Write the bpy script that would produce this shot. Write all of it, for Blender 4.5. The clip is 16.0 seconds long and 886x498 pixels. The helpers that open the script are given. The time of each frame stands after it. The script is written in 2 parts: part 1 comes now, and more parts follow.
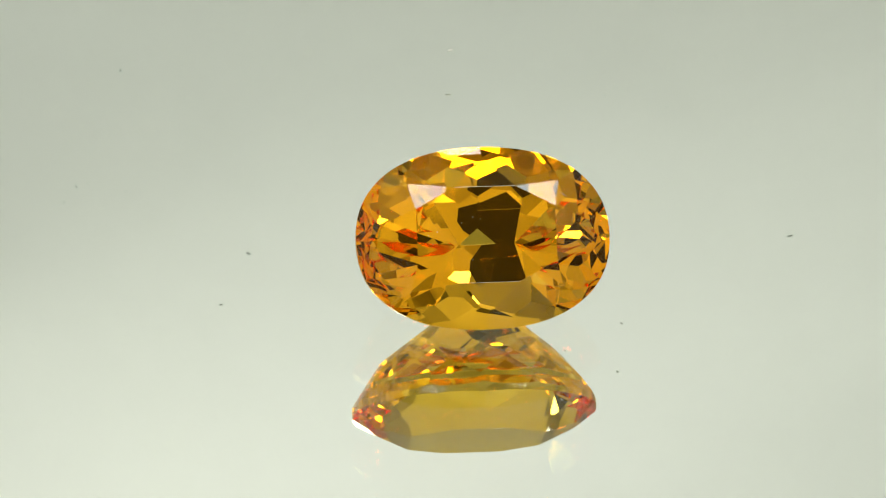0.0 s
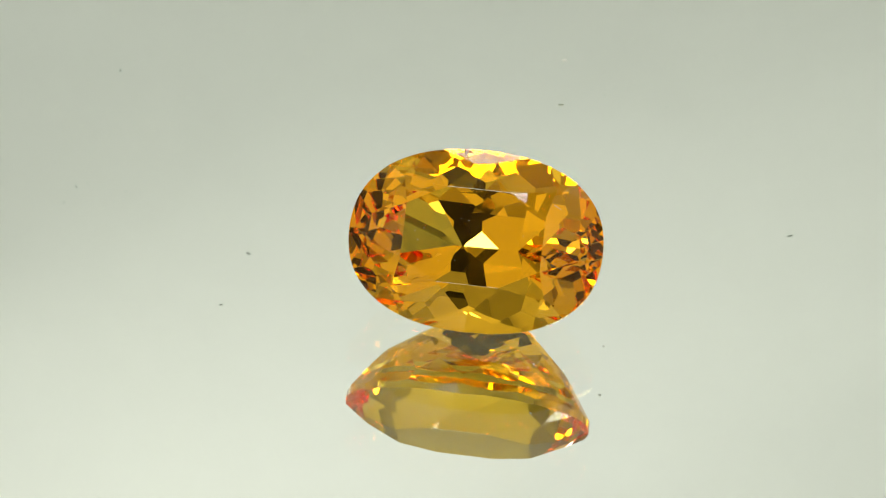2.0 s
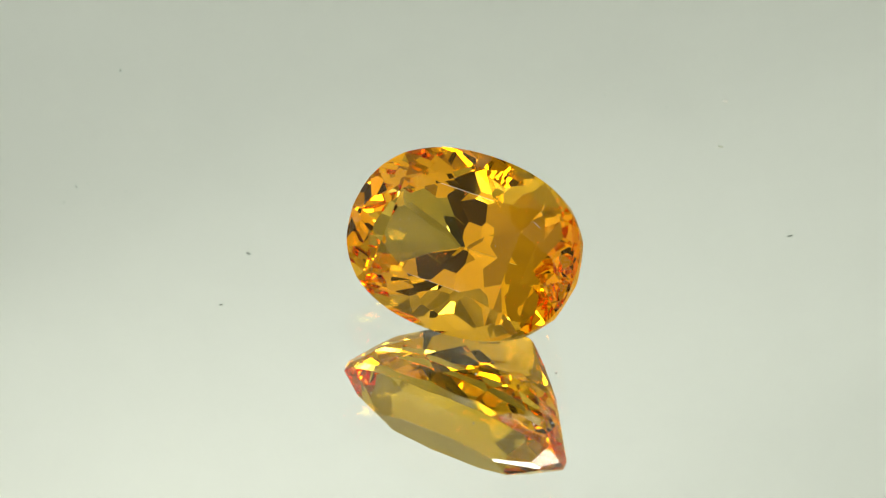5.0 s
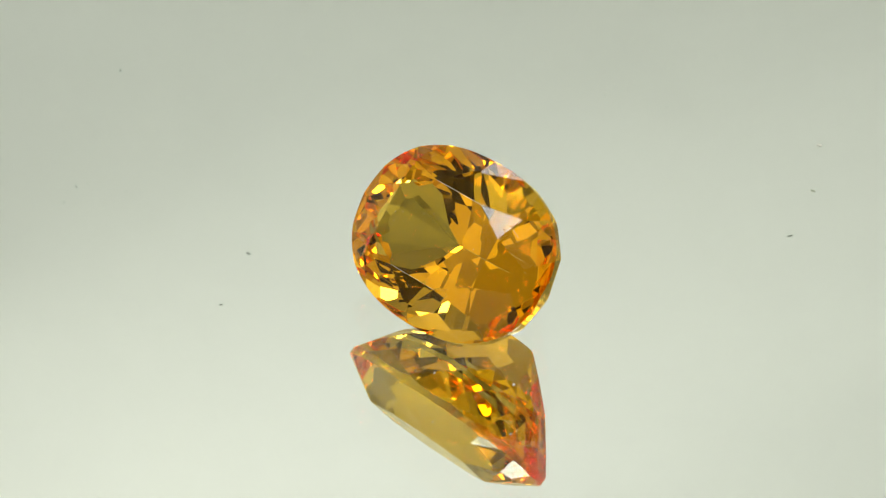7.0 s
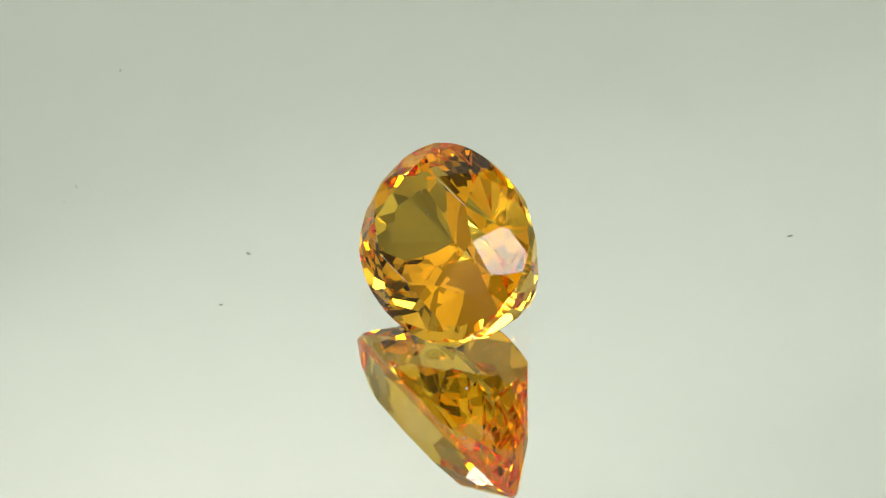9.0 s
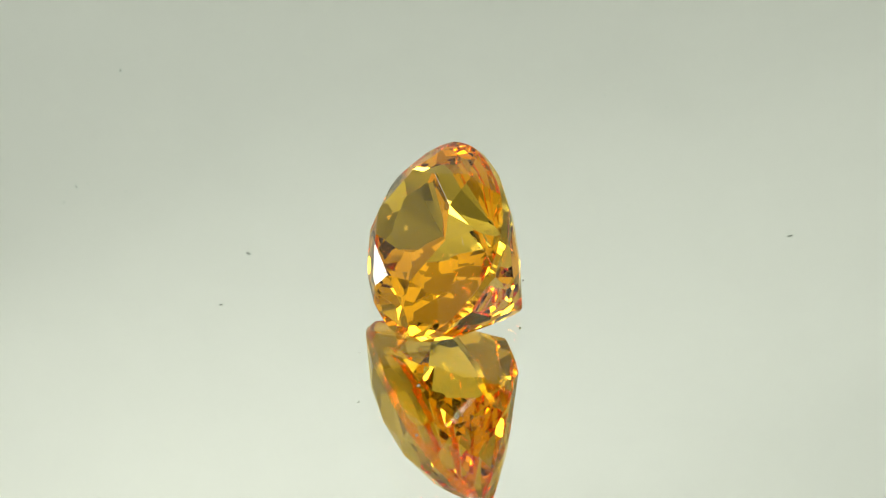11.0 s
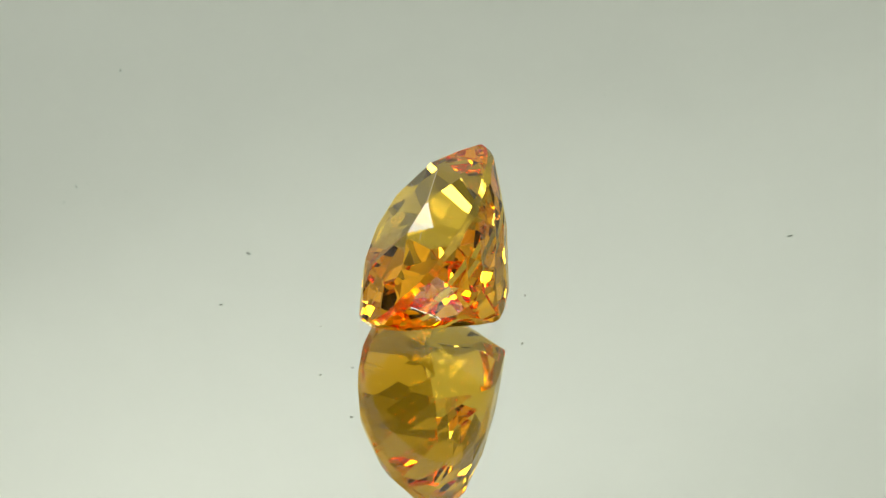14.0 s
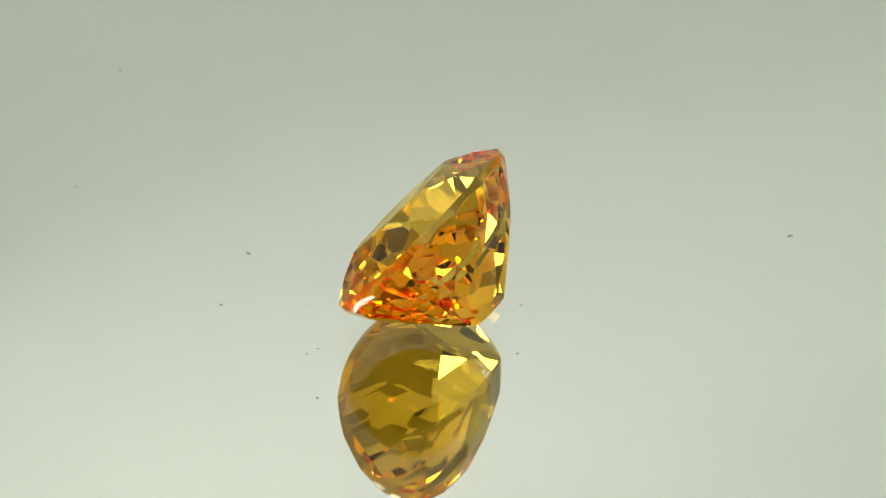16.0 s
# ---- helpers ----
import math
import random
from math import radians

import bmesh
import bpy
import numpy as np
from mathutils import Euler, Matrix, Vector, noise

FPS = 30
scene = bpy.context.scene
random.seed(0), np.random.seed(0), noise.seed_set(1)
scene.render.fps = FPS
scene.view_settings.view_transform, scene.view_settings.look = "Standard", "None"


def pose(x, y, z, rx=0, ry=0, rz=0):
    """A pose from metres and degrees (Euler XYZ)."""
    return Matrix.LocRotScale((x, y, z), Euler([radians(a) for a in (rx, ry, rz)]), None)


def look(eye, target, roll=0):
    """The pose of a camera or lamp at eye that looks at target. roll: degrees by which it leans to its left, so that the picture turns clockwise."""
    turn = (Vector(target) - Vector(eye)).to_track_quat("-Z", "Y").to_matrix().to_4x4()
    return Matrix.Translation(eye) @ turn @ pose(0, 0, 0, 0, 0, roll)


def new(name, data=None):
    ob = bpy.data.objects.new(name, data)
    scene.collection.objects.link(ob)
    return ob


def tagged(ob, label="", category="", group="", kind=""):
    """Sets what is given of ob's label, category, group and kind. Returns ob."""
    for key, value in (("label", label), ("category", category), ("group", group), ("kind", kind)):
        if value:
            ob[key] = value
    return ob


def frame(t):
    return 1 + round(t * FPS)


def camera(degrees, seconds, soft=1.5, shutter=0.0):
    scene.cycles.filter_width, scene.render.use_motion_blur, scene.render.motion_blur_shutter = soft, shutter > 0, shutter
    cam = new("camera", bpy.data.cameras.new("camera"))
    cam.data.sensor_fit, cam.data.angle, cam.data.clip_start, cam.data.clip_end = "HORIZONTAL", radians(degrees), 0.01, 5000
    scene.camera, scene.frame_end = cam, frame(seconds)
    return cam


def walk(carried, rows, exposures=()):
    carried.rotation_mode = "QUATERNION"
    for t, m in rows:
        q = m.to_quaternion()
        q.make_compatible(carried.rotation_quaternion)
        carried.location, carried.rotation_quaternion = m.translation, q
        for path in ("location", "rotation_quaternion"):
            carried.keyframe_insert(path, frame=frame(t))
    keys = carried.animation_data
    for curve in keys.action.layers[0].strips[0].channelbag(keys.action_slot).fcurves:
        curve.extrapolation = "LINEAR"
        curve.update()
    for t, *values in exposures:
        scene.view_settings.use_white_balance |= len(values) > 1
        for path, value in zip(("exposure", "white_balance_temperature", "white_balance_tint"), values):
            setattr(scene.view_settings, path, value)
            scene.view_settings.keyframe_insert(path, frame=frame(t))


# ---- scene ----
cam = camera(19.754, 16.0, soft=1.1)
EYE = (0.0, -0.084876, 0.052989)
STILL = look(EYE, (0, 0, 0), 2.326)
walk(cam, [(0.0, STILL), (16.0, STILL)], exposures=[(0.0, 0.0), (13.5, 0.0), (14.0, -0.15), (16.0, -0.16)])

# ---- plan, in metres ----
MM = 0.001
AXIS = Vector((0.478 * MM, -2.843 * MM, 0))   # where the turntable turns
RATE = -7.527                                  # degrees a second, clockwise from above
GAP = 1.089 * MM                               # from the glass's face down to the silver
FOLD = 0.0019
BACK, SIDE, TOP, FRONT = 0.36, 0.34, 0.56, -0.34
WIDE = 0.17                                    # half the breadth of the back cloth
GATE = 0.088                                   # half the breadth of the unseen dark opening for the camera

# ---- light ----
# the stone sends light round inside itself many times
scene.cycles.max_bounces, scene.cycles.glossy_bounces, scene.cycles.transmission_bounces = 40, 32, 32
scene.cycles.transparent_max_bounces = 24
world = bpy.data.worlds.new("room")
world.use_nodes = True
world.node_tree.nodes["Background"].inputs[0].default_value = (0.5, 0.55, 0.5, 1)
world.node_tree.nodes["Background"].inputs[1].default_value = 0.02
scene.world = world


def area_lamp(name, eye, target, w, h, watts, colour):
    data = bpy.data.lights.new(name, "AREA")
    data.shape, data.size, data.size_y, data.energy, data.color = "RECTANGLE", w, h, watts, colour
    ob = new(name, data)
    ob.matrix_world = look(eye, target)
    return ob


LAMP_Z = TOP - 0.045
SOFTBOXES = [(-0.165, -0.214, 0.135, 0.116), (-0.172, 0.015, 0.105, 0.09), (0.277, -0.15, 0.09, 0.12), (0.225, 0.068, 0.15, 0.10), (0.045, -0.012, 0.18, 0.085), (-0.011, 0.153, 0.05, 0.035)]   # across, along, and their breadth and length
for x, y, w, d in SOFTBOXES:
    area_lamp("softbox_light", (x, y, LAMP_Z), (x, y, 0), w, d, 13.8 * math.pi * w * d, (0.985, 1.0, 0.955))
# high at the back an unseen bar, added to wash the cloth brighter upwards, and a flat panel that shines on the stone
BAR = Vector((-0.02, 0.285, 0.37))
PANEL = Vector((0.0, 0.338, 0.408))
area_lamp("panel_light", PANEL + Vector((0, -0.006, -0.006)), (0, 0, 0), 0.25, 0.042, 0.28, (1.0, 0.985, 0.96))
area_lamp("wash_light", BAR + Vector((-0.02, 0.009, -0.004)), BAR + Vector((-0.02, 0.075, -0.10)), 0.16, 0.02, 0.066, (1.0, 0.985, 0.96))
# a small cool lamp low at the back, beside the cloth
SMALL = Vector((-0.226, 0.283, 0.178))
area_lamp("small_light", SMALL, (0, 0, 0.003), 0.05, 0.05, 0.09, (0.84, 0.93, 1.0))


# ---- materials ----
def material(name):
    m = bpy.data.materials.new(name)
    m.use_nodes = True
    m.node_tree.nodes.clear()
    return m, m.node_tree.nodes, m.node_tree.links


def finish(m, shader):
    out = m.node_tree.nodes.new("ShaderNodeOutputMaterial")
    m.node_tree.links.new(shader.outputs[0], out.inputs[0])
    return m


def matt(name, colour, rough=0.8, scale=400.0, vary=0.08, bump=0.1, metal=0.0, depth=0.0002):
    """A painted, woven or moulded surface: grain at two scales and a fine relief."""
    m, n, k = material(name)
    b = n.new("ShaderNodeBsdfPrincipled")
    b.inputs["Roughness"].default_value, b.inputs["Metallic"].default_value = rough, metal
    co = n.new("ShaderNodeTexCoord")
    fine, wide = n.new("ShaderNodeTexNoise"), n.new("ShaderNodeTexNoise")
    fine.inputs["Scale"].default_value, wide.inputs["Scale"].default_value = scale, scale / 40
    fine.inputs["Detail"].default_value = 4
    mix = n.new("ShaderNodeMath")
    mix.operation = "ADD"
    ramp = n.new("ShaderNodeMapRange")
    ramp.inputs[1].default_value, ramp.inputs[2].default_value = 0.6, 1.4
    ramp.inputs[3].default_value, ramp.inputs[4].default_value = 1 - vary, 1 + vary
    tint = n.new("ShaderNodeMixRGB")
    tint.blend_type, tint.inputs[0].default_value = "MULTIPLY", 1.0
    tint.inputs[1].default_value = (*colour, 1)
    rel = n.new("ShaderNodeBump")
    rel.inputs["Strength"].default_value, rel.inputs["Distance"].default_value = bump, depth
    for t in (fine, wide):
        k.new(co.outputs["Object"], t.inputs["Vector"])
    k.new(fine.outputs[0], mix.inputs[0]), k.new(wide.outputs[0], mix.inputs[1])
    k.new(mix.outputs[0], ramp.inputs[0]), k.new(ramp.outputs[0], tint.inputs[2])
    k.new(tint.outputs[0], b.inputs["Base Color"])
    k.new(fine.outputs[0], rel.inputs["Height"]), k.new(rel.outputs[0], b.inputs["Normal"])
    return finish(m, b)


def gem_material(name="golden_crystal", rough=0.0):
    """Clear golden crystal: white gloss by Fresnel, tinted by each passage and each inner reflection."""
    m, n, k = material(name)
    f = n.new("ShaderNodeFresnel")
    f.inputs["IOR"].default_value = GEM_IOR
    g, r, mix = n.new("ShaderNodeBsdfGlossy"), n.new("ShaderNodeBsdfRefraction"), n.new("ShaderNodeMixShader")
    g.inputs["Roughness"].default_value = r.inputs["Roughness"].default_value = rough
    r.inputs["Color"].default_value = (*GEM_TINT, 1)
    r.inputs["IOR"].default_value = GEM_IOR
    tint, step = n.new("ShaderNodeMixRGB"), n.new("ShaderNodeMapRange")
    step.inputs[1].default_value, step.inputs[2].default_value = 0.35, 0.95
    tint.inputs[1].default_value, tint.inputs[2].default_value = (1, 1, 1, 1), (*GEM_INNER, 1)
    k.new(f.outputs[0], step.inputs[0]), k.new(step.outputs[0], tint.inputs[0]), k.new(tint.outputs[0], g.inputs["Color"])
    gloss = n.new("ShaderNodeMath")
    gloss.operation, gloss.inputs[1].default_value = "POWER", 1.24
    k.new(f.outputs[0], gloss.inputs[0]), k.new(gloss.outputs[0], mix.inputs[0])
    k.new(r.outputs[0], mix.inputs[1]), k.new(g.outputs[0], mix.inputs[2])
    return finish(m, mix)


def sheet_material():
    """The face of a clear glass plate."""
    m, n, k = material("clear_glass")
    lw, power, lift = n.new("ShaderNodeLayerWeight"), n.new("ShaderNodeMath"), n.new("ShaderNodeMapRange")
    lw.inputs["Blend"].default_value = 0.5
    power.operation, power.inputs[1].default_value = "POWER", 5.0
    lift.inputs[3].default_value, lift.inputs[4].default_value = 0.04, 1.0
    g, r, mix = n.new("ShaderNodeBsdfGlossy"), n.new("ShaderNodeBsdfTransparent"), n.new("ShaderNodeMixShader")
    g.inputs["Roughness"].default_value = 0.0
    r.inputs["Color"].default_value = (0.975, 0.99, 0.965, 1)
    k.new(lw.outputs["Facing"], power.inputs[0]), k.new(power.outputs[0], lift.inputs[0])
    k.new(lift.outputs[0], mix.inputs[0]), k.new(r.outputs[0], mix.inputs[1]), k.new(g.outputs[0], mix.inputs[2])
    return finish(m, mix)


def silver_material():
    m, n, k = material("silvering")
    g = n.new("ShaderNodeBsdfGlossy")
    g.inputs["Roughness"].default_value, g.inputs["Color"].default_value = 0.0, (0.90, 0.92, 0.87, 1)
    return finish(m, g)


GEM_IOR, GEM_TINT, GEM_INNER = 1.62, (0.985, 0.79, 0.255), (1.0, 0.832, 0.38)
M_GEM, M_GIRDLE, M_EDGE = gem_material(), gem_material("frosted_girdle", 0.16), matt("edge_glint", (0.85, 0.80, 0.60), 0.35, 9000, 0.1, 0.05)
M_SHEET, M_SILVER = sheet_material(), silver_material()
M_CLOTH = matt("light_grey_backdrop_cloth", (0.598, 0.600, 0.580), 0.9, 3000, 0.02, 0.02)
M_WHITE = matt("pale_tent_cloth", (0.66, 0.665, 0.645), 0.9, 2500, 0.06, 0.05)
M_SIDE = matt("mid_grey_tent_cloth", (0.33, 0.333, 0.322), 0.9, 2500, 0.06, 0.05)
M_CARD = matt("white_card", (0.78, 0.782, 0.76), 0.7, 900, 0.05, 0.05)
M_ROOF = matt("tent_roof_cloth", (0.82, 0.825, 0.80), 0.9, 2500, 0.06, 0.05)
M_TABLE = matt("white_laminate", (0.78, 0.78, 0.75), 0.5, 300, 0.05, 0.05)
M_DARK = matt("black_curtain", (0.008, 0.008, 0.008), 0.9, 700, 0.2, 0.3)
M_METAL = matt("brushed_metal", (0.45, 0.45, 0.46), 0.35, 900, 0.1, 0.05, 1.0)
M_DUST = matt("grey_dust", (0.42, 0.41, 0.36), 0.95, 9000, 0.3, 0.3, depth=0.00001)
M_PALE = matt("pale_dust", (0.55, 0.54, 0.46), 0.9, 9000, 0.2, 0.2, depth=0.00001)
M_SPECK = matt("dark_speck", (0.36, 0.37, 0.35), 0.9, 4000, 0.2, 0.1)
M_BLACK = matt("black_plastic", (0.03, 0.03, 0.03), 0.5, 900, 0.1, 0.1)


# ---- building helpers ----
def mesh_of(name, bm, mat, turn=True):
    me = bpy.data.meshes.new(name)
    if turn:
        bmesh.ops.recalc_face_normals(bm, faces=bm.faces)
    bm.to_mesh(me)
    bm.free()
    me.materials.append(mat)
    return me


def part(name, bm, mat, parent=None, label="", turn=True):
    ob = new(name, mesh_of(name, bm, mat, turn))
    if parent:
        ob.parent = parent
    return tagged(ob, label)


def box(lo, hi, bevel=0.0):
    bm = bmesh.new()
    bmesh.ops.create_cube(bm, size=1)
    for v in bm.verts:
        v.co = Vector([lo[i] + (v.co[i] + 0.5) * (hi[i] - lo[i]) for i in range(3)])
    if bevel:
        bmesh.ops.bevel(bm, geom=bm.edges[:], offset=bevel, segments=2, affect="EDGES")
    return bm


def disc(r, z0, z1, bevel=0.0, n=96, inner=0.0):
    bm = bmesh.new()
    prof = [(inner, z0), (r - bevel, z0), (r, z0 + bevel), (r, z1 - bevel), (r - bevel, z1), (inner, z1)]
    rings = []
    for rad, z in prof:
        if rad == 0:
            rings.append([bm.verts.new((0, 0, z))] * n)
        else:
            rings.append([bm.verts.new((rad * math.cos(2 * math.pi * i / n), rad * math.sin(2 * math.pi * i / n), z)) for i in range(n)])
    pairs = list(zip(rings, rings[1:])) + ([(rings[-1], rings[0])] if inner else [])
    for a, b in pairs:
        for i in range(n):
            vs = []
            for v in (a[i], a[(i + 1) % n], b[(i + 1) % n], b[i]):
                if v not in vs:
                    vs.append(v)
            if len(vs) > 2:
                bm.faces.new(vs)
    return bm


def face_disc(r, n=96):
    bm = bmesh.new()
    bm.faces.new([bm.verts.new((r * math.cos(2 * math.pi * i / n), r * math.sin(2 * math.pi * i / n), 0)) for i in range(n)])
    return bm


def ease(v, w):
    """A hinge with a round knee: 0 below nought, v above it."""
    return w * math.log1p(math.exp(min(v / w, 40.0)))


def fold(x, z):
    """How far the back cloth swells towards the stone: one broad slanting fold, two creases and smaller waves."""
    u = z + 0.16 * x
    broad = FOLD * math.sin(2 * math.pi * (u - 0.2625) / 0.20 + math.pi)
    crease = z - 0.194 - 0.60 * ease(-0.022 - x, 0.008) + 0.27 * ease(x - 0.025, 0.008)
    corner_crease = z - 0.280 + 0.53 * (x - 0.053)
    lean = -0.125 * (ease(crease, 0.006) - ease(crease - 0.11, 0.02)) + 0.07 * (ease(corner_crease, 0.006) - ease(corner_crease - 0.06, 0.02))
    return broad + lean + 0.0007 * noise.noise((x * 9, 3.1, z * 14))


def cloth_sheet(nx=120, nz=140):
    bm = bmesh.new()
    rows = [[[], []] for _ in range(nz + 1)]
    for j in range(nz + 1):
        for i in range(nx + 1):
            x = (2 * i / nx - 1) * WIDE
            z = -0.029 + (TOP + 0.029) * j / nz
            y = BACK - fold(x, z)
            rows[j][0].append(bm.verts.new((x, y, z)))
            rows[j][1].append(bm.verts.new((x, y + 0.003, z)))
    for j in range(nz):
        for i in range(nx):
            for side in (0, 1):
                a, b = rows[j][side], rows[j + 1][side]
                bm.faces.new((a[i], a[i + 1], b[i + 1], b[i])).smooth = True
    for j in range(nz):
        for i in (0, nx):
            bm.faces.new((rows[j][0][i], rows[j + 1][0][i], rows[j + 1][1][i], rows[j][1][i]))
    for i in range(nx):
        for j in (0, nz):
            bm.faces.new((rows[j][0][i], rows[j][0][i + 1], rows[j][1][i + 1], rows[j][1][i]))
    return bm


# ---- the setting: a table, a back cloth and an unseen tent added to shape the light ----
def setting():
    tagged(part("table_top", box((-0.6, -0.5, -0.06), (0.6, 0.6, -0.03), 0.002), M_TABLE), "white laminate table top under the tent", "table", kind="structure")
    back = part("backdrop", cloth_sheet(), M_CLOTH)
    tagged(back, "light grey cloth hung as a backdrop", "backdrop", kind="structure")
    # Walls out of view, toned by what the stone should mirror.
    tagged(part("wall_north", box((-SIDE - 0.004, BACK + 0.018, -0.029), (SIDE + 0.004, BACK + 0.022, TOP)), M_SIDE), "unseen grey cloth back wall added to dim what the stone shows", "wall", kind="structure")
    for i, s in enumerate((-1, 1)):
        x0, x1 = sorted((s * SIDE, s * (SIDE + 0.004)))
        name = ("west", "east")[i]
        tagged(part("wall_" + name, box((x0, FRONT, -0.029), (x1, BACK + 0.0175, TOP)), M_SIDE), "unseen grey cloth side wall added to tone the stone's reflections", "wall", kind="structure")
        f0, f1 = sorted((s * GATE, s * (SIDE + 0.004)))
        tagged(part("wall_front_" + name, box((f0, FRONT - 0.005, -0.029), (f1, FRONT - 0.001, TOP)), M_WHITE), "unseen pale cloth front wall added to light the stone", "wall", kind="structure")
    tagged(part("wall_front_top", box((-GATE - 0.0005, FRONT - 0.005, 0.4), (GATE + 0.0005, FRONT - 0.001, TOP)), M_WHITE), "unseen pale cloth added above the front opening to light the stone", "wall", kind="structure")
    # Unseen strip, added so that the stone's table mirrors darkness.
    flag = part("flag", box((-SIDE + 0.001, FRONT, 0.31), (0.17, FRONT + 0.004, 0.40)), M_DARK)
    tagged(flag, "unseen black cloth strip added to darken the stone's front reflections", "curtain", kind="structure")
    tagged(part("ceiling", box((-SIDE - 0.004, FRONT, TOP + 0.001), (SIDE + 0.004, BACK + 0.022, TOP + 0.005)), M_ROOF), "unseen white cloth top added to bounce light on the stone", "ceiling", kind="structure")
    tagged(part("wall_south", box((-GATE - 0.02, FRONT - 0.012, -0.029), (GATE + 0.02, FRONT - 0.006, TOP)), M_DARK), "unseen black curtain added behind the front opening for dark reflections", "curtain", kind="structure")
    return back


# ---- unseen white cards, added to throw uneven light back on the stone ----
CARDS = [(-0.325, -0.065, 0.42, 0.53), (-0.325, -0.065, 0.02, 0.29), (0.000, 0.130, 0.290, 0.47), (0.185, 0.325, -0.02, 0.21), (0.150, 0.320, 0.27, 0.45)]   # along the wall from, to; height from, to


def fill_cards():
    for s in (-1, 1):
        for y0, y1, z0, z1 in CARDS:
            top = tagged(new("reflector_card"), "unseen white card added on the grey side cloth to light the stone", "reflector", "cards on the tent's sides")
            top.location = (s * (SIDE - 0.003), (y0 + y1) / 2, (z0 + z1) / 2)
            h, d = (z1 - z0) / 2, (y1 - y0) / 2
            part("board", box((-0.002, -d, -h), (0.002, d, h), 0.0008), M_CARD, top, "stiff white board")
            for y in (-0.6 * d, 0.6 * d):
                part("clip", box((-0.004, y - 0.006, h - 0.008), (0.003, y + 0.006, h + 0.006), 0.001), M_BLACK, top, "small black clip")


# ---- the mirror on its turntable ----
def mirror_turntable():
    top = tagged(new("mirror_turntable"), "round glass mirror plate on a slow black turntable", "mirror")
    part("glass_face", face_disc(0.075), M_SHEET, top, "clear glass face of the mirror").visible_shadow = False
    part("silvering", disc(0.0746, -GAP - 0.0004, -GAP), M_SILVER, top, "silvered mirror backing")
    part("rim", disc(0.0765, -0.004, 0.0002, 0.0003, inner=0.0752), M_METAL, top, "thin metal rim")
    part("platter", disc(0.0751, -0.012, -GAP - 0.0006, 0.0005), M_BLACK, top, "black platter")
    part("base", disc(0.06, -0.0295, -0.0125, 0.001), M_BLACK, top, "black turntable base")
    return top


# ---- the stone ----
GEM = dict(L=4.779, W=3.432, n=2.293, crown=1.095, tx=0.63, ty=0.565, girdle=0.24, keel=1.70, depth=3.97)


def outline(deg):
    """A point of the girdle and the way out from it."""
    n, L, W = GEM["n"], GEM["L"], GEM["W"]
    c, s = math.cos(radians(deg)), math.sin(radians(deg))
    x, y = math.copysign(abs(c) ** (2 / n), c) * L, math.copysign(abs(s) ** (2 / n), s) * W
    out = Vector((math.copysign(abs(x / L) ** (n - 1) / L, x), math.copysign(abs(y / W) ** (n - 1) / W, y), 0)).normalized()
    return Vector((x, y, 0)), out


def corner(deg):
    """A corner of the table: eight of them, the table longer than broad."""
    c, s = math.cos(radians(deg)), math.sin(radians(deg))
    x, y = (2.60, 1.02) if abs(c) > abs(s) else (1.15, 1.79)
    return Vector((math.copysign(x, c), math.copysign(y, s), GEM["crown"]))


def bezel_at(deg):
    """The way of the bezel that runs down from that corner."""
    c, s = math.cos(radians(deg)), math.sin(radians(deg))
    a = 27.0 if abs(c) > abs(s) else 67.5
    a = a if c > 0 else 180 - a
    return a if s > 0 else -a


STAR = 0.77


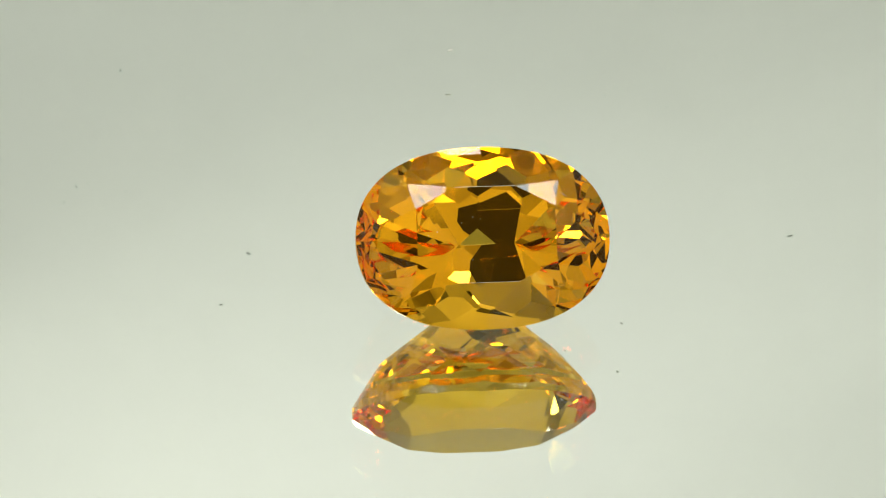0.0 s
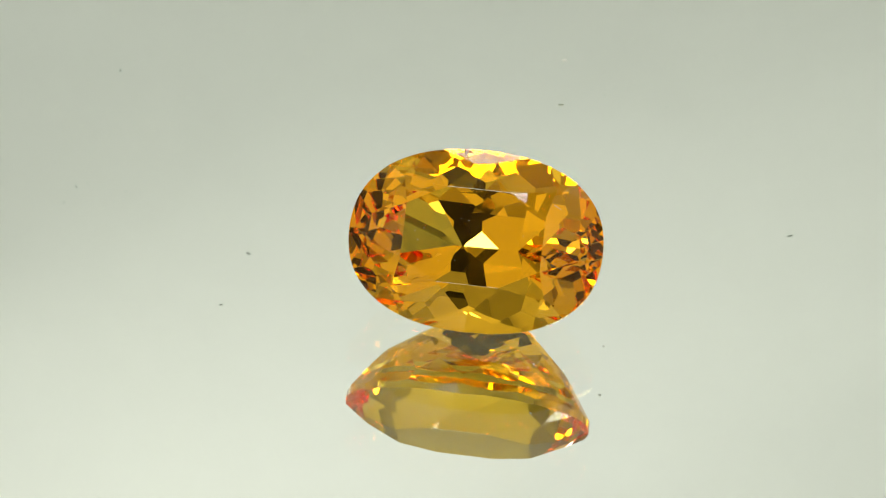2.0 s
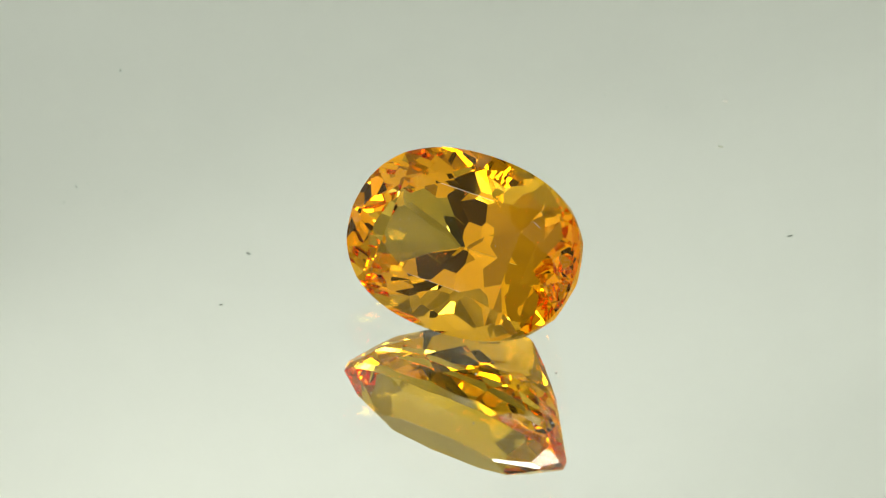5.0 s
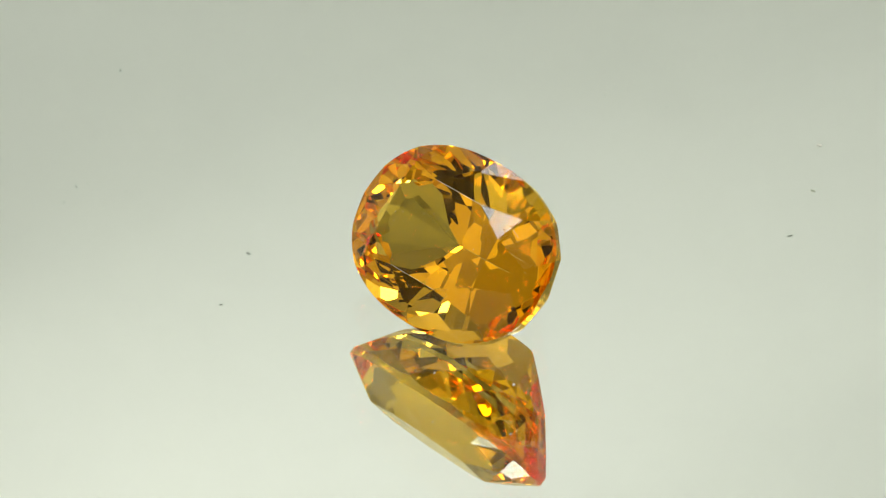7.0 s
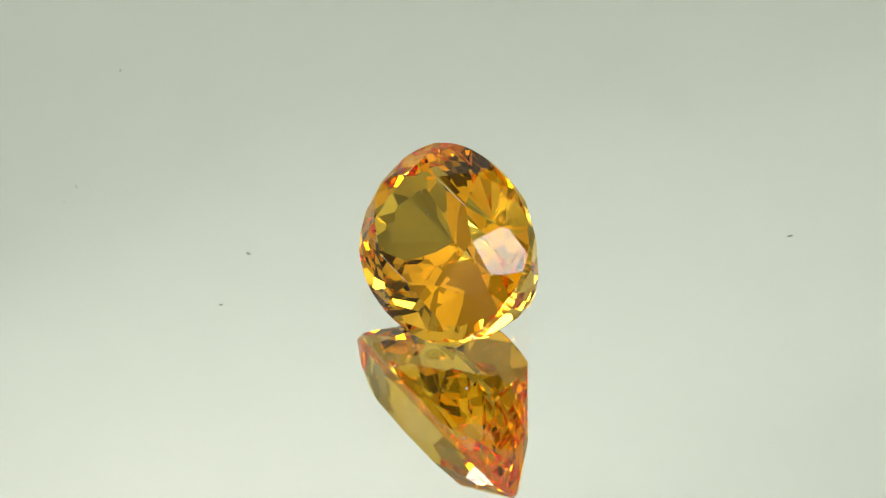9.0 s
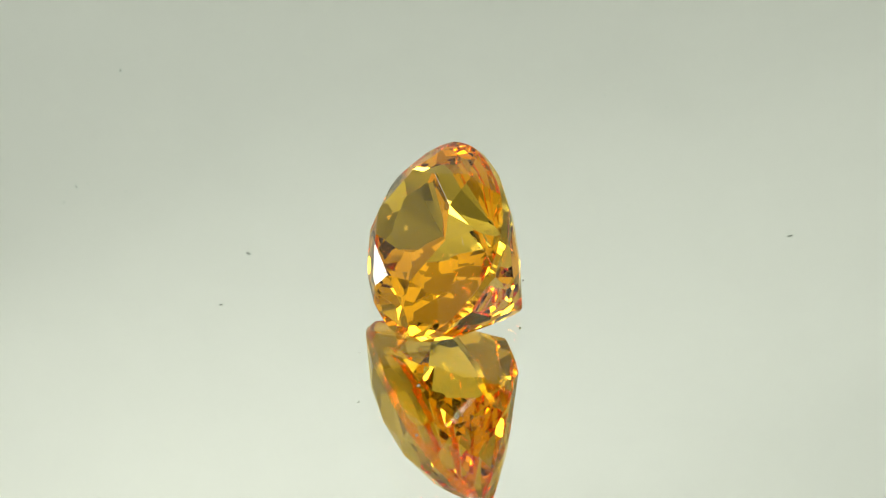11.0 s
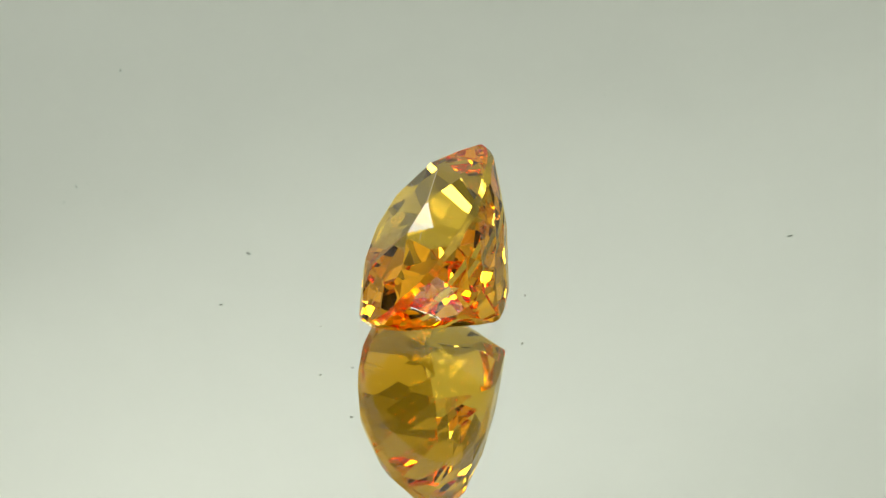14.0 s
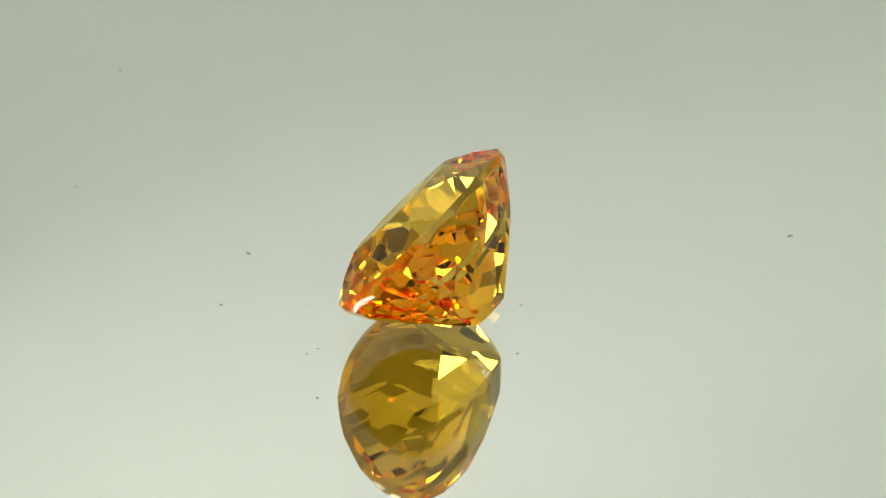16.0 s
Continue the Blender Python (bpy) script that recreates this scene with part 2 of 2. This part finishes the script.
def facet_planes():
    """Every facet as a point on it and the way it faces, in millimetres."""
    L, W, hc, gt, dp, kl = (GEM[k] for k in ("L", "W", "crown", "girdle", "depth", "keel"))
    planes = [(Vector((0, 0, hc)), Vector((0, 0, 1)))]

    def lean(out, slope, sign):
        return out * math.sin(slope) + Vector((0, 0, sign * math.cos(slope)))

    rng = random.Random(5)
    cut = lambda a: radians(rng.uniform(-a, a))
    for i in range(100):                                  # girdle
        p, out = outline(i * 3.6 + 1.3)
        planes.append((p, out))
    table = lambda d: Vector((math.cos(radians(d)) * L * GEM["tx"], math.sin(radians(d)) * W * GEM["ty"], hc))
    for k in range(8):
        d = 22.5 + 45 * k                                  # bezels, from the girdle to the table's corners
        a, b, (p, out) = corner(d), corner(d + 45), outline(bezel_at(d))
        planes.append((a, lean(out, math.atan2(hc, (p - a).dot(out)), 1)))
        e = (b - a).normalized()                           # stars, on the table's edges
        out = Vector((e.y, -e.x, 0))
        mid = (a + b) / 2
        g, _ = outline(d + 22.5)
        rise = math.atan2(hc, (g - mid).dot(out))
        planes.append((mid, lean(out, rise * STAR, 1)))
    for j in range(16):                                    # upper girdle facets
        d = 11.25 + 22.5 * j
        p, out = outline(d)
        run = (p - table(d)).dot(out)
        planes.append((p, lean(out, math.atan2(hc, run) * 1.14 + cut(1.0), 1)))
    for j in range(16):                                    # girdle breaks
        p, out = outline(22.5 * j + 11.25)
        planes.append((p - Vector((0, 0, gt)), lean(out, radians(61.8 if j == 14 else 57) + cut(0.8), -1)))
    ms, d1 = 0.552, 2.10

    def ring(d, inset):
        p, out = outline(d)
        return Vector((p.x * (ms * L + (1 - ms) * kl) / L, p.y * ms, -gt - d1)) - out * inset, out

    for j in range(16):                                    # outer pavilion
        q, out = ring(22.5 * j, 0.0)
        planes.append((q, lean(out, radians(51.04) if j == 12 else radians(51.6) + cut(1.3), -1)))
    for j in range(16):                                    # lower halves between the mains
        q, out = ring(11.25 + 22.5 * j, 0.03)
        planes.append((q, lean(out, radians(46.2) + cut(1.6), -1)))
    keel = {0: (1.90, 0.26), 1: (1.85, 0.22), 2: (1.75, 0.12), 3: (1.35, 0.02), 4: (0.0, 0.0)}
    mains = []
    for j in range(16):                                    # mains, up to a boat-shaped keel
        q, out = ring(22.5 * j, 0.0)
        x, rise = keel[min(j % 8, 8 - j % 8)]
        p, slope = Vector((x, 0, -gt - dp + rise)), radians(42.0)
        if out.x < -0.05:                                  # the shorter end: shallower mains that meet in one point
            p = Vector((-0.82, 0, -gt - dp))
            slope = math.atan2(q.z - p.z, (q - p).dot(out))
        mains.append((p, lean(out, slope + cut(1.1), -1)))
    planes += mains
    for (p, a), (q, b) in zip(mains, mains[1:] + mains[:1]):   # slim facets on the ridges between the mains
        z = -gt - dp + 0.75
        rows = np.array([[a.x, a.y], [b.x, b.y]])
        if abs(np.linalg.det(rows)) > 0.02:
            x, y = np.linalg.solve(rows, np.array([a.dot(p) - a.z * z, b.dot(q) - b.z * z]))
            slim = (a + b + Vector((0, 0, rng.uniform(-0.02, 0.05)))).normalized()
            planes.append((Vector((x, y, z)) - slim * 0.035, slim))
    return planes


def gemstone():
    bm = bmesh.new()
    bmesh.ops.create_cube(bm, size=30)
    for p, n in facet_planes():
        cutting = bmesh.ops.bisect_plane(bm, geom=bm.verts[:] + bm.edges[:] + bm.faces[:], plane_co=p, plane_no=n, dist=1e-5, clear_outer=True)
        rim = [e for e in cutting["geom_cut"] if isinstance(e, bmesh.types.BMEdge)]
        if len(rim) > 2:
            bmesh.ops.contextual_create(bm, geom=rim)
    bmesh.ops.scale(bm, vec=(MM, MM, MM), verts=bm.verts)
    bmesh.ops.remove_doubles(bm, verts=bm.verts, dist=3e-6)
    bmesh.ops.dissolve_degenerate(bm, edges=bm.edges, dist=2e-6)
    bmesh.ops.recalc_face_normals(bm, faces=bm.faces)
    bm.verts.index_update()
    top = tagged(new("gemstone"), "golden yellow oval faceted gemstone lying on its side on the mirror", "gemstone")
    rods = []
    shells = {"table_facet": [], "crown": [], "girdle": [], "pavilion": []}
    table = max((f for f in bm.faces if f.normal.z > 0.999), key=lambda f: f.calc_area())
    low = -(GEM["depth"] + GEM["girdle"] - 0.1) * MM
    for e in bm.edges:                                     # pale rods painting the light caught on the table's edges and the keel
        keel = all(v.co.z < low for v in e.verts) and e.calc_length() > 0.5 * MM
        d, y = e.verts[1].co - e.verts[0].co, e.verts[0].co.y
        if keel or (table in e.link_faces and abs(d.x) > 2 * abs(d.y)):
            rods.append((e.verts[0].co.copy(), e.verts[1].co.copy(), (0.008 if keel or y > 0 else 0.005) * MM))
    for f in bm.faces:
        c = f.calc_center_median()
        kind = "table_facet" if f == table else "girdle" if abs(f.normal.z) < 0.05 else "crown" if c.z > -0.02 * MM and f.normal.z > 0 else "pavilion"
        shells[kind].append(f)
    labels = {"table_facet": "large flat polished table facet", "crown": "sloping crown facets", "girdle": "thin bright girdle", "pavilion": "deep golden pavilion facets"}
    for kind, faces in shells.items():
        shell, seen = bmesh.new(), {}
        for f in faces:
            vs = []
            for v in f.verts:
                if v.index not in seen:
                    seen[v.index] = shell.verts.new(v.co)
                vs.append(seen[v.index])
            shell.faces.new(vs)
        part(kind, shell, M_GIRDLE if kind == "girdle" else M_GEM, top, labels[kind], turn=False)
    bm.free()
    # The edge glints are painted as slim pale matt rods.
    lines = bmesh.new()
    for a, b, r in rods:
        side = (b - a).orthogonal().normalized() * r
        up = (b - a).normalized().cross(side)
        ends = [[lines.verts.new(c + d) for d in (side, up, -side, -up)] for c in (a, b)]
        for i in range(4):
            lines.faces.new((ends[0][i], ends[0][i - 1], ends[1][i - 1], ends[1][i]))
    part("edges", lines, M_EDGE, top, "fine pale rods painting the light caught on facet edges")
    at, (p, out) = corner(22.5), outline(bezel_at(22.5))
    slope = math.atan2(GEM["crown"], (p - at).dot(out))
    normal = out * math.sin(slope) + Vector((0, 0, math.cos(slope)))
    along = (Vector((0, 1, 0)) - normal * normal.y).normalized()
    centre = at + out.lerp(along, 0.25).normalized() * 0.75
    centre -= normal * (centre - at).dot(normal)
    turn = Matrix((along, normal.cross(along), normal)).transposed().to_4x4()
    scratch = part("scratch", box((-0.17 * MM, -0.006 * MM, 0), (0.17 * MM, 0.006 * MM, 0.003 * MM)), M_DUST, top, "fine short surface scratch")
    scratch.matrix_local = Matrix.Translation(centre * MM) @ turn @ pose(0, 0, 0, 0, 0, 65)
    return top


GEM_LIE = pose(0, 0, 0, 51.04, 0, 0) @ pose(0, 0, 0, 0, 0, 0.152)


def gem_rest(ob):
    """The stone's pose on the turntable at the start, its lowest facet on the glass."""
    low = min((GEM_LIE @ v.co).z for piece in ob.children for v in piece.data.vertices)
    return pose(1.013 * MM, -0.998 * MM, 0.00001 - low, 0, 0, 7.334) @ GEM_LIE


# ---- dust that turns with the mirror ----
def fleck(name, size, seed, flat=0.4, mat=None):
    rng = random.Random(seed)
    bm = bmesh.new()
    bmesh.ops.create_icosphere(bm, subdivisions=2, radius=1)
    sx, sy = size * rng.uniform(0.8, 1.5), size * rng.uniform(0.45, 0.8)
    for v in bm.verts:
        f = 1 + 0.5 * noise.noise(v.co * 1.7 + Vector((seed * 3.1, 0, 0)))
        v.co = Vector((v.co.x * sx * f, v.co.y * sy * f, (v.co.z + 0.9) * size * flat * f))
    return part(name, bm, mat or M_DUST)


SENSOR_SPECKS = [  # camera sensor dust, set as flecks on the back cloth: breadth of each in mm, and places across and up in mm
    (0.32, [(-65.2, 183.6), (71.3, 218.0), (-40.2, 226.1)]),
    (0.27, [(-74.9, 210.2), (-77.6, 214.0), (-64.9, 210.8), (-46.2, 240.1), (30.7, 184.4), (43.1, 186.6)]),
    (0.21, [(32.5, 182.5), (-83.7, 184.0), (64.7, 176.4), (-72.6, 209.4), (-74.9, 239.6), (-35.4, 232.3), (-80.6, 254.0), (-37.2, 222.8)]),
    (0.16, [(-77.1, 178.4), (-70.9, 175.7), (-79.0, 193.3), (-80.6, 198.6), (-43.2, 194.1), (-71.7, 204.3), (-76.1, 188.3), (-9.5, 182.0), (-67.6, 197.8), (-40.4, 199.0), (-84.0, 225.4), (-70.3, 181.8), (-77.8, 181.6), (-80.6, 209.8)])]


def sensor_specks():
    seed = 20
    for size, places in SENSOR_SPECKS:
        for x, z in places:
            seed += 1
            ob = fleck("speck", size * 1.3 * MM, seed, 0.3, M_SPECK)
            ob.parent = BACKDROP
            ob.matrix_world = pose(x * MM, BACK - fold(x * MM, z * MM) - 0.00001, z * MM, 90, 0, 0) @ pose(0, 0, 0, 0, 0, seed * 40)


DUST = [  # radius in mm, angle in degrees at the start, size in mm
    (6.683, -17.4, 0.060), (2.753, 98.8, 0.060), (3.6, 82.0, 0.035), (6.655, 342.9, 0.062), (19.639, 91.5, 0.11), (5.768, 316.7, 0.05)]


def dust():
    made = []
    for i, (r, a, s) in enumerate(DUST):
        ob = fleck("dust_fleck", s * MM, i + 1, 0.4, M_PALE if r > 10 else M_DUST)
        tagged(ob, "tiny grey fleck of dust on the mirror", "dust", "dust on the mirror")
        made.append((ob, pose(r * MM * math.cos(radians(a)), r * MM * math.sin(radians(a)), 0.000001, 0, 0, a + 70 * i)))
    rng = random.Random(9)
    for i in range(9):                                     # a few pale grains on the stone's table
        ob = fleck("dust_grain", rng.uniform(0.012, 0.022) * MM, 60 + i, 0.5, M_PALE)
        tagged(ob, "pale grain of dust on the gemstone", "dust", "dust on the stone")
        made.append((ob, STONE_REST @ pose(rng.uniform(-2.2, 2.2) * MM, rng.uniform(-1.3, 1.3) * MM, GEM["crown"] * MM, 0, 0, 50 * i)))
    return made


def contact_film():
    """A thin disc where the stone's facet meets the glass, Newton's rings painted in its colour."""
    m, n, k = material("painted_rings")
    co, far, wave, ramp, pane = (n.new("ShaderNode" + t) for t in ("TexCoord", "VectorMath", "Math", "ValToRGB", "BsdfTransparent"))
    far.operation, wave.operation = "LENGTH", "PINGPONG"
    wave.inputs[1].default_value = RINGS_R / 4.6
    scale = n.new("ShaderNodeMath")
    scale.operation, scale.inputs[1].default_value = "MULTIPLY", 4.6 / RINGS_R
    cols = [(0.0, (0.96, 0.93, 0.80)), (0.35, (0.95, 0.80, 0.62)), (0.6, (0.72, 0.62, 0.60)), (0.8, (0.50, 0.52, 0.60)), (1.0, (0.80, 0.86, 0.84))]
    for at, c in cols:
        e = ramp.color_ramp.elements[0] if at == 0 else ramp.color_ramp.elements[1] if at == 1 else ramp.color_ramp.elements.new(at)
        e.color = (*c, 1)
    k.new(co.outputs["Object"], far.inputs[0]), k.new(far.outputs["Value"], wave.inputs[0]), k.new(wave.outputs[0], scale.inputs[0])
    k.new(scale.outputs[0], ramp.inputs[0]), k.new(ramp.outputs[0], pane.inputs[0])
    film = part("contact_film", face_disc(RINGS_R, 48), finish(m, pane))
    return tagged(film, "tiny disc with painted Newton rings where the gemstone touches the glass", "film")


RINGS_R = 0.42 * MM


# ---- lamp ----
def softbox(x, y, w, d):
    top = tagged(new("softbox"), "rectangular softbox lamp hanging under the tent top", "lamp", "softboxes of the tent")
    top.location = (x, y, LAMP_Z)
    w, d = w / 2 + 0.008, d / 2 + 0.008
    part("housing", box((-w, -d, 0.002), (w, d, 0.030), 0.003), M_BLACK, top, "black lamp housing")
    for i in (-1, 1):
        part("hanger", box((i * 0.6 * w - 0.002, -0.002, 0.029), (i * 0.6 * w + 0.002, 0.002, TOP - LAMP_Z + 0.0005)), M_METAL, top, "thin metal hanger")
    return top


def small_lamp():
    top = tagged(new("desk_lamp"), "small black lamp on a thin metal stand", "lamp")
    top.location = (SMALL.x, SMALL.y, -0.03)
    head = part("head", box((-0.036, -0.041, 0.002), (0.036, 0.041, 0.024), 0.003), M_BLACK, top, "black lamp head")
    head.matrix_local = Matrix.Translation((0, 0, SMALL.z + 0.03)) @ look((0, 0, 0), Vector((0, 0, 0.003)) - SMALL)
    back = (SMALL - Vector((0, 0, 0.003))).normalized() * 0.014
    post = disc(0.003, 0.0, SMALL.z + 0.03 + back.z, 0.0005, 16)
    bmesh.ops.translate(post, vec=(back.x, back.y, 0), verts=post.verts)
    part("post", post, M_METAL, top, "thin metal post")
    foot = disc(0.03, 0.0, 0.006, 0.001, 32)
    bmesh.ops.translate(foot, vec=(back.x, back.y, 0), verts=foot.verts)
    part("foot", foot, M_BLACK, top, "round black foot")


# Unseen housing for the added light on the back cloth.
def lamp_bar():
    top = tagged(new("lamp_bar"), "unseen slim lamp bar added to brighten the back cloth towards its top", "lamp")
    top.location = BAR
    part("housing", box((-0.115, -0.008, -0.003), (0.115, 0.008, 0.016), 0.002), M_BLACK, top, "slim black housing")
    for x in (-0.08, 0.08):
        part("hanger", box((x - 0.0015, -0.0015, 0.015), (x + 0.0015, 0.0015, TOP - BAR.z + 0.001)), M_METAL, top, "thin metal hanger")


def panel_lamp():
    top = tagged(new("panel_lamp"), "flat black lamp panel hung high against the back cloth", "lamp")
    top.location = PANEL
    body = part("housing", box((-0.13, -0.026, 0.0005), (0.13, 0.026, 0.008), 0.002), M_BLACK, top, "flat black housing")
    body.matrix_local = look((0, 0, 0), -PANEL)
    for x in (-0.1, 0.1):
        part("hanger", box((x - 0.0015, 0.0, 0.012), (x + 0.0015, 0.003, TOP - PANEL.z + 0.001)), M_METAL, top, "thin metal hanger")


def camera_lens():
    """The black lens that the stone mirrors; its mouth lies just behind the eye."""
    top = tagged(new("macro_lens"), "black macro lens reaching into the tent", "lens")
    top.matrix_world = STILL
    part("front_ring", disc(LENS_R, 0.004, 0.010, 0.001, inner=LENS_R * 0.72), M_BLACK, top, "black front ring")
    part("barrel", disc(LENS_R * 0.97, 0.011, 0.13, 0.002), M_BLACK, top, "ribbed black barrel")
    return top


LENS_R = 0.034
BACKDROP = setting()
fill_cards()
TABLE = mirror_turntable()
STONE = gemstone()
STONE_REST = gem_rest(STONE)
FLECKS = dust() + [(contact_film(), pose(0.97 * MM, -1.07 * MM, 0.000004))]
for place in SOFTBOXES:
    softbox(*place)
lamp_bar()
panel_lamp()
small_lamp()
camera_lens()
sensor_specks()


def motions():
    def turned(t, rest):
        return Matrix.Translation(AXIS) @ pose(0, 0, 0, 0, 0, RATE * t) @ rest

    times = [i * 2.0 for i in range(9)]
    for ob, rest in [(STONE, STONE_REST), (TABLE, pose(0, 0, 0))] + FLECKS:
        walk(ob, [(t, turned(t, rest)) for t in times])


motions()
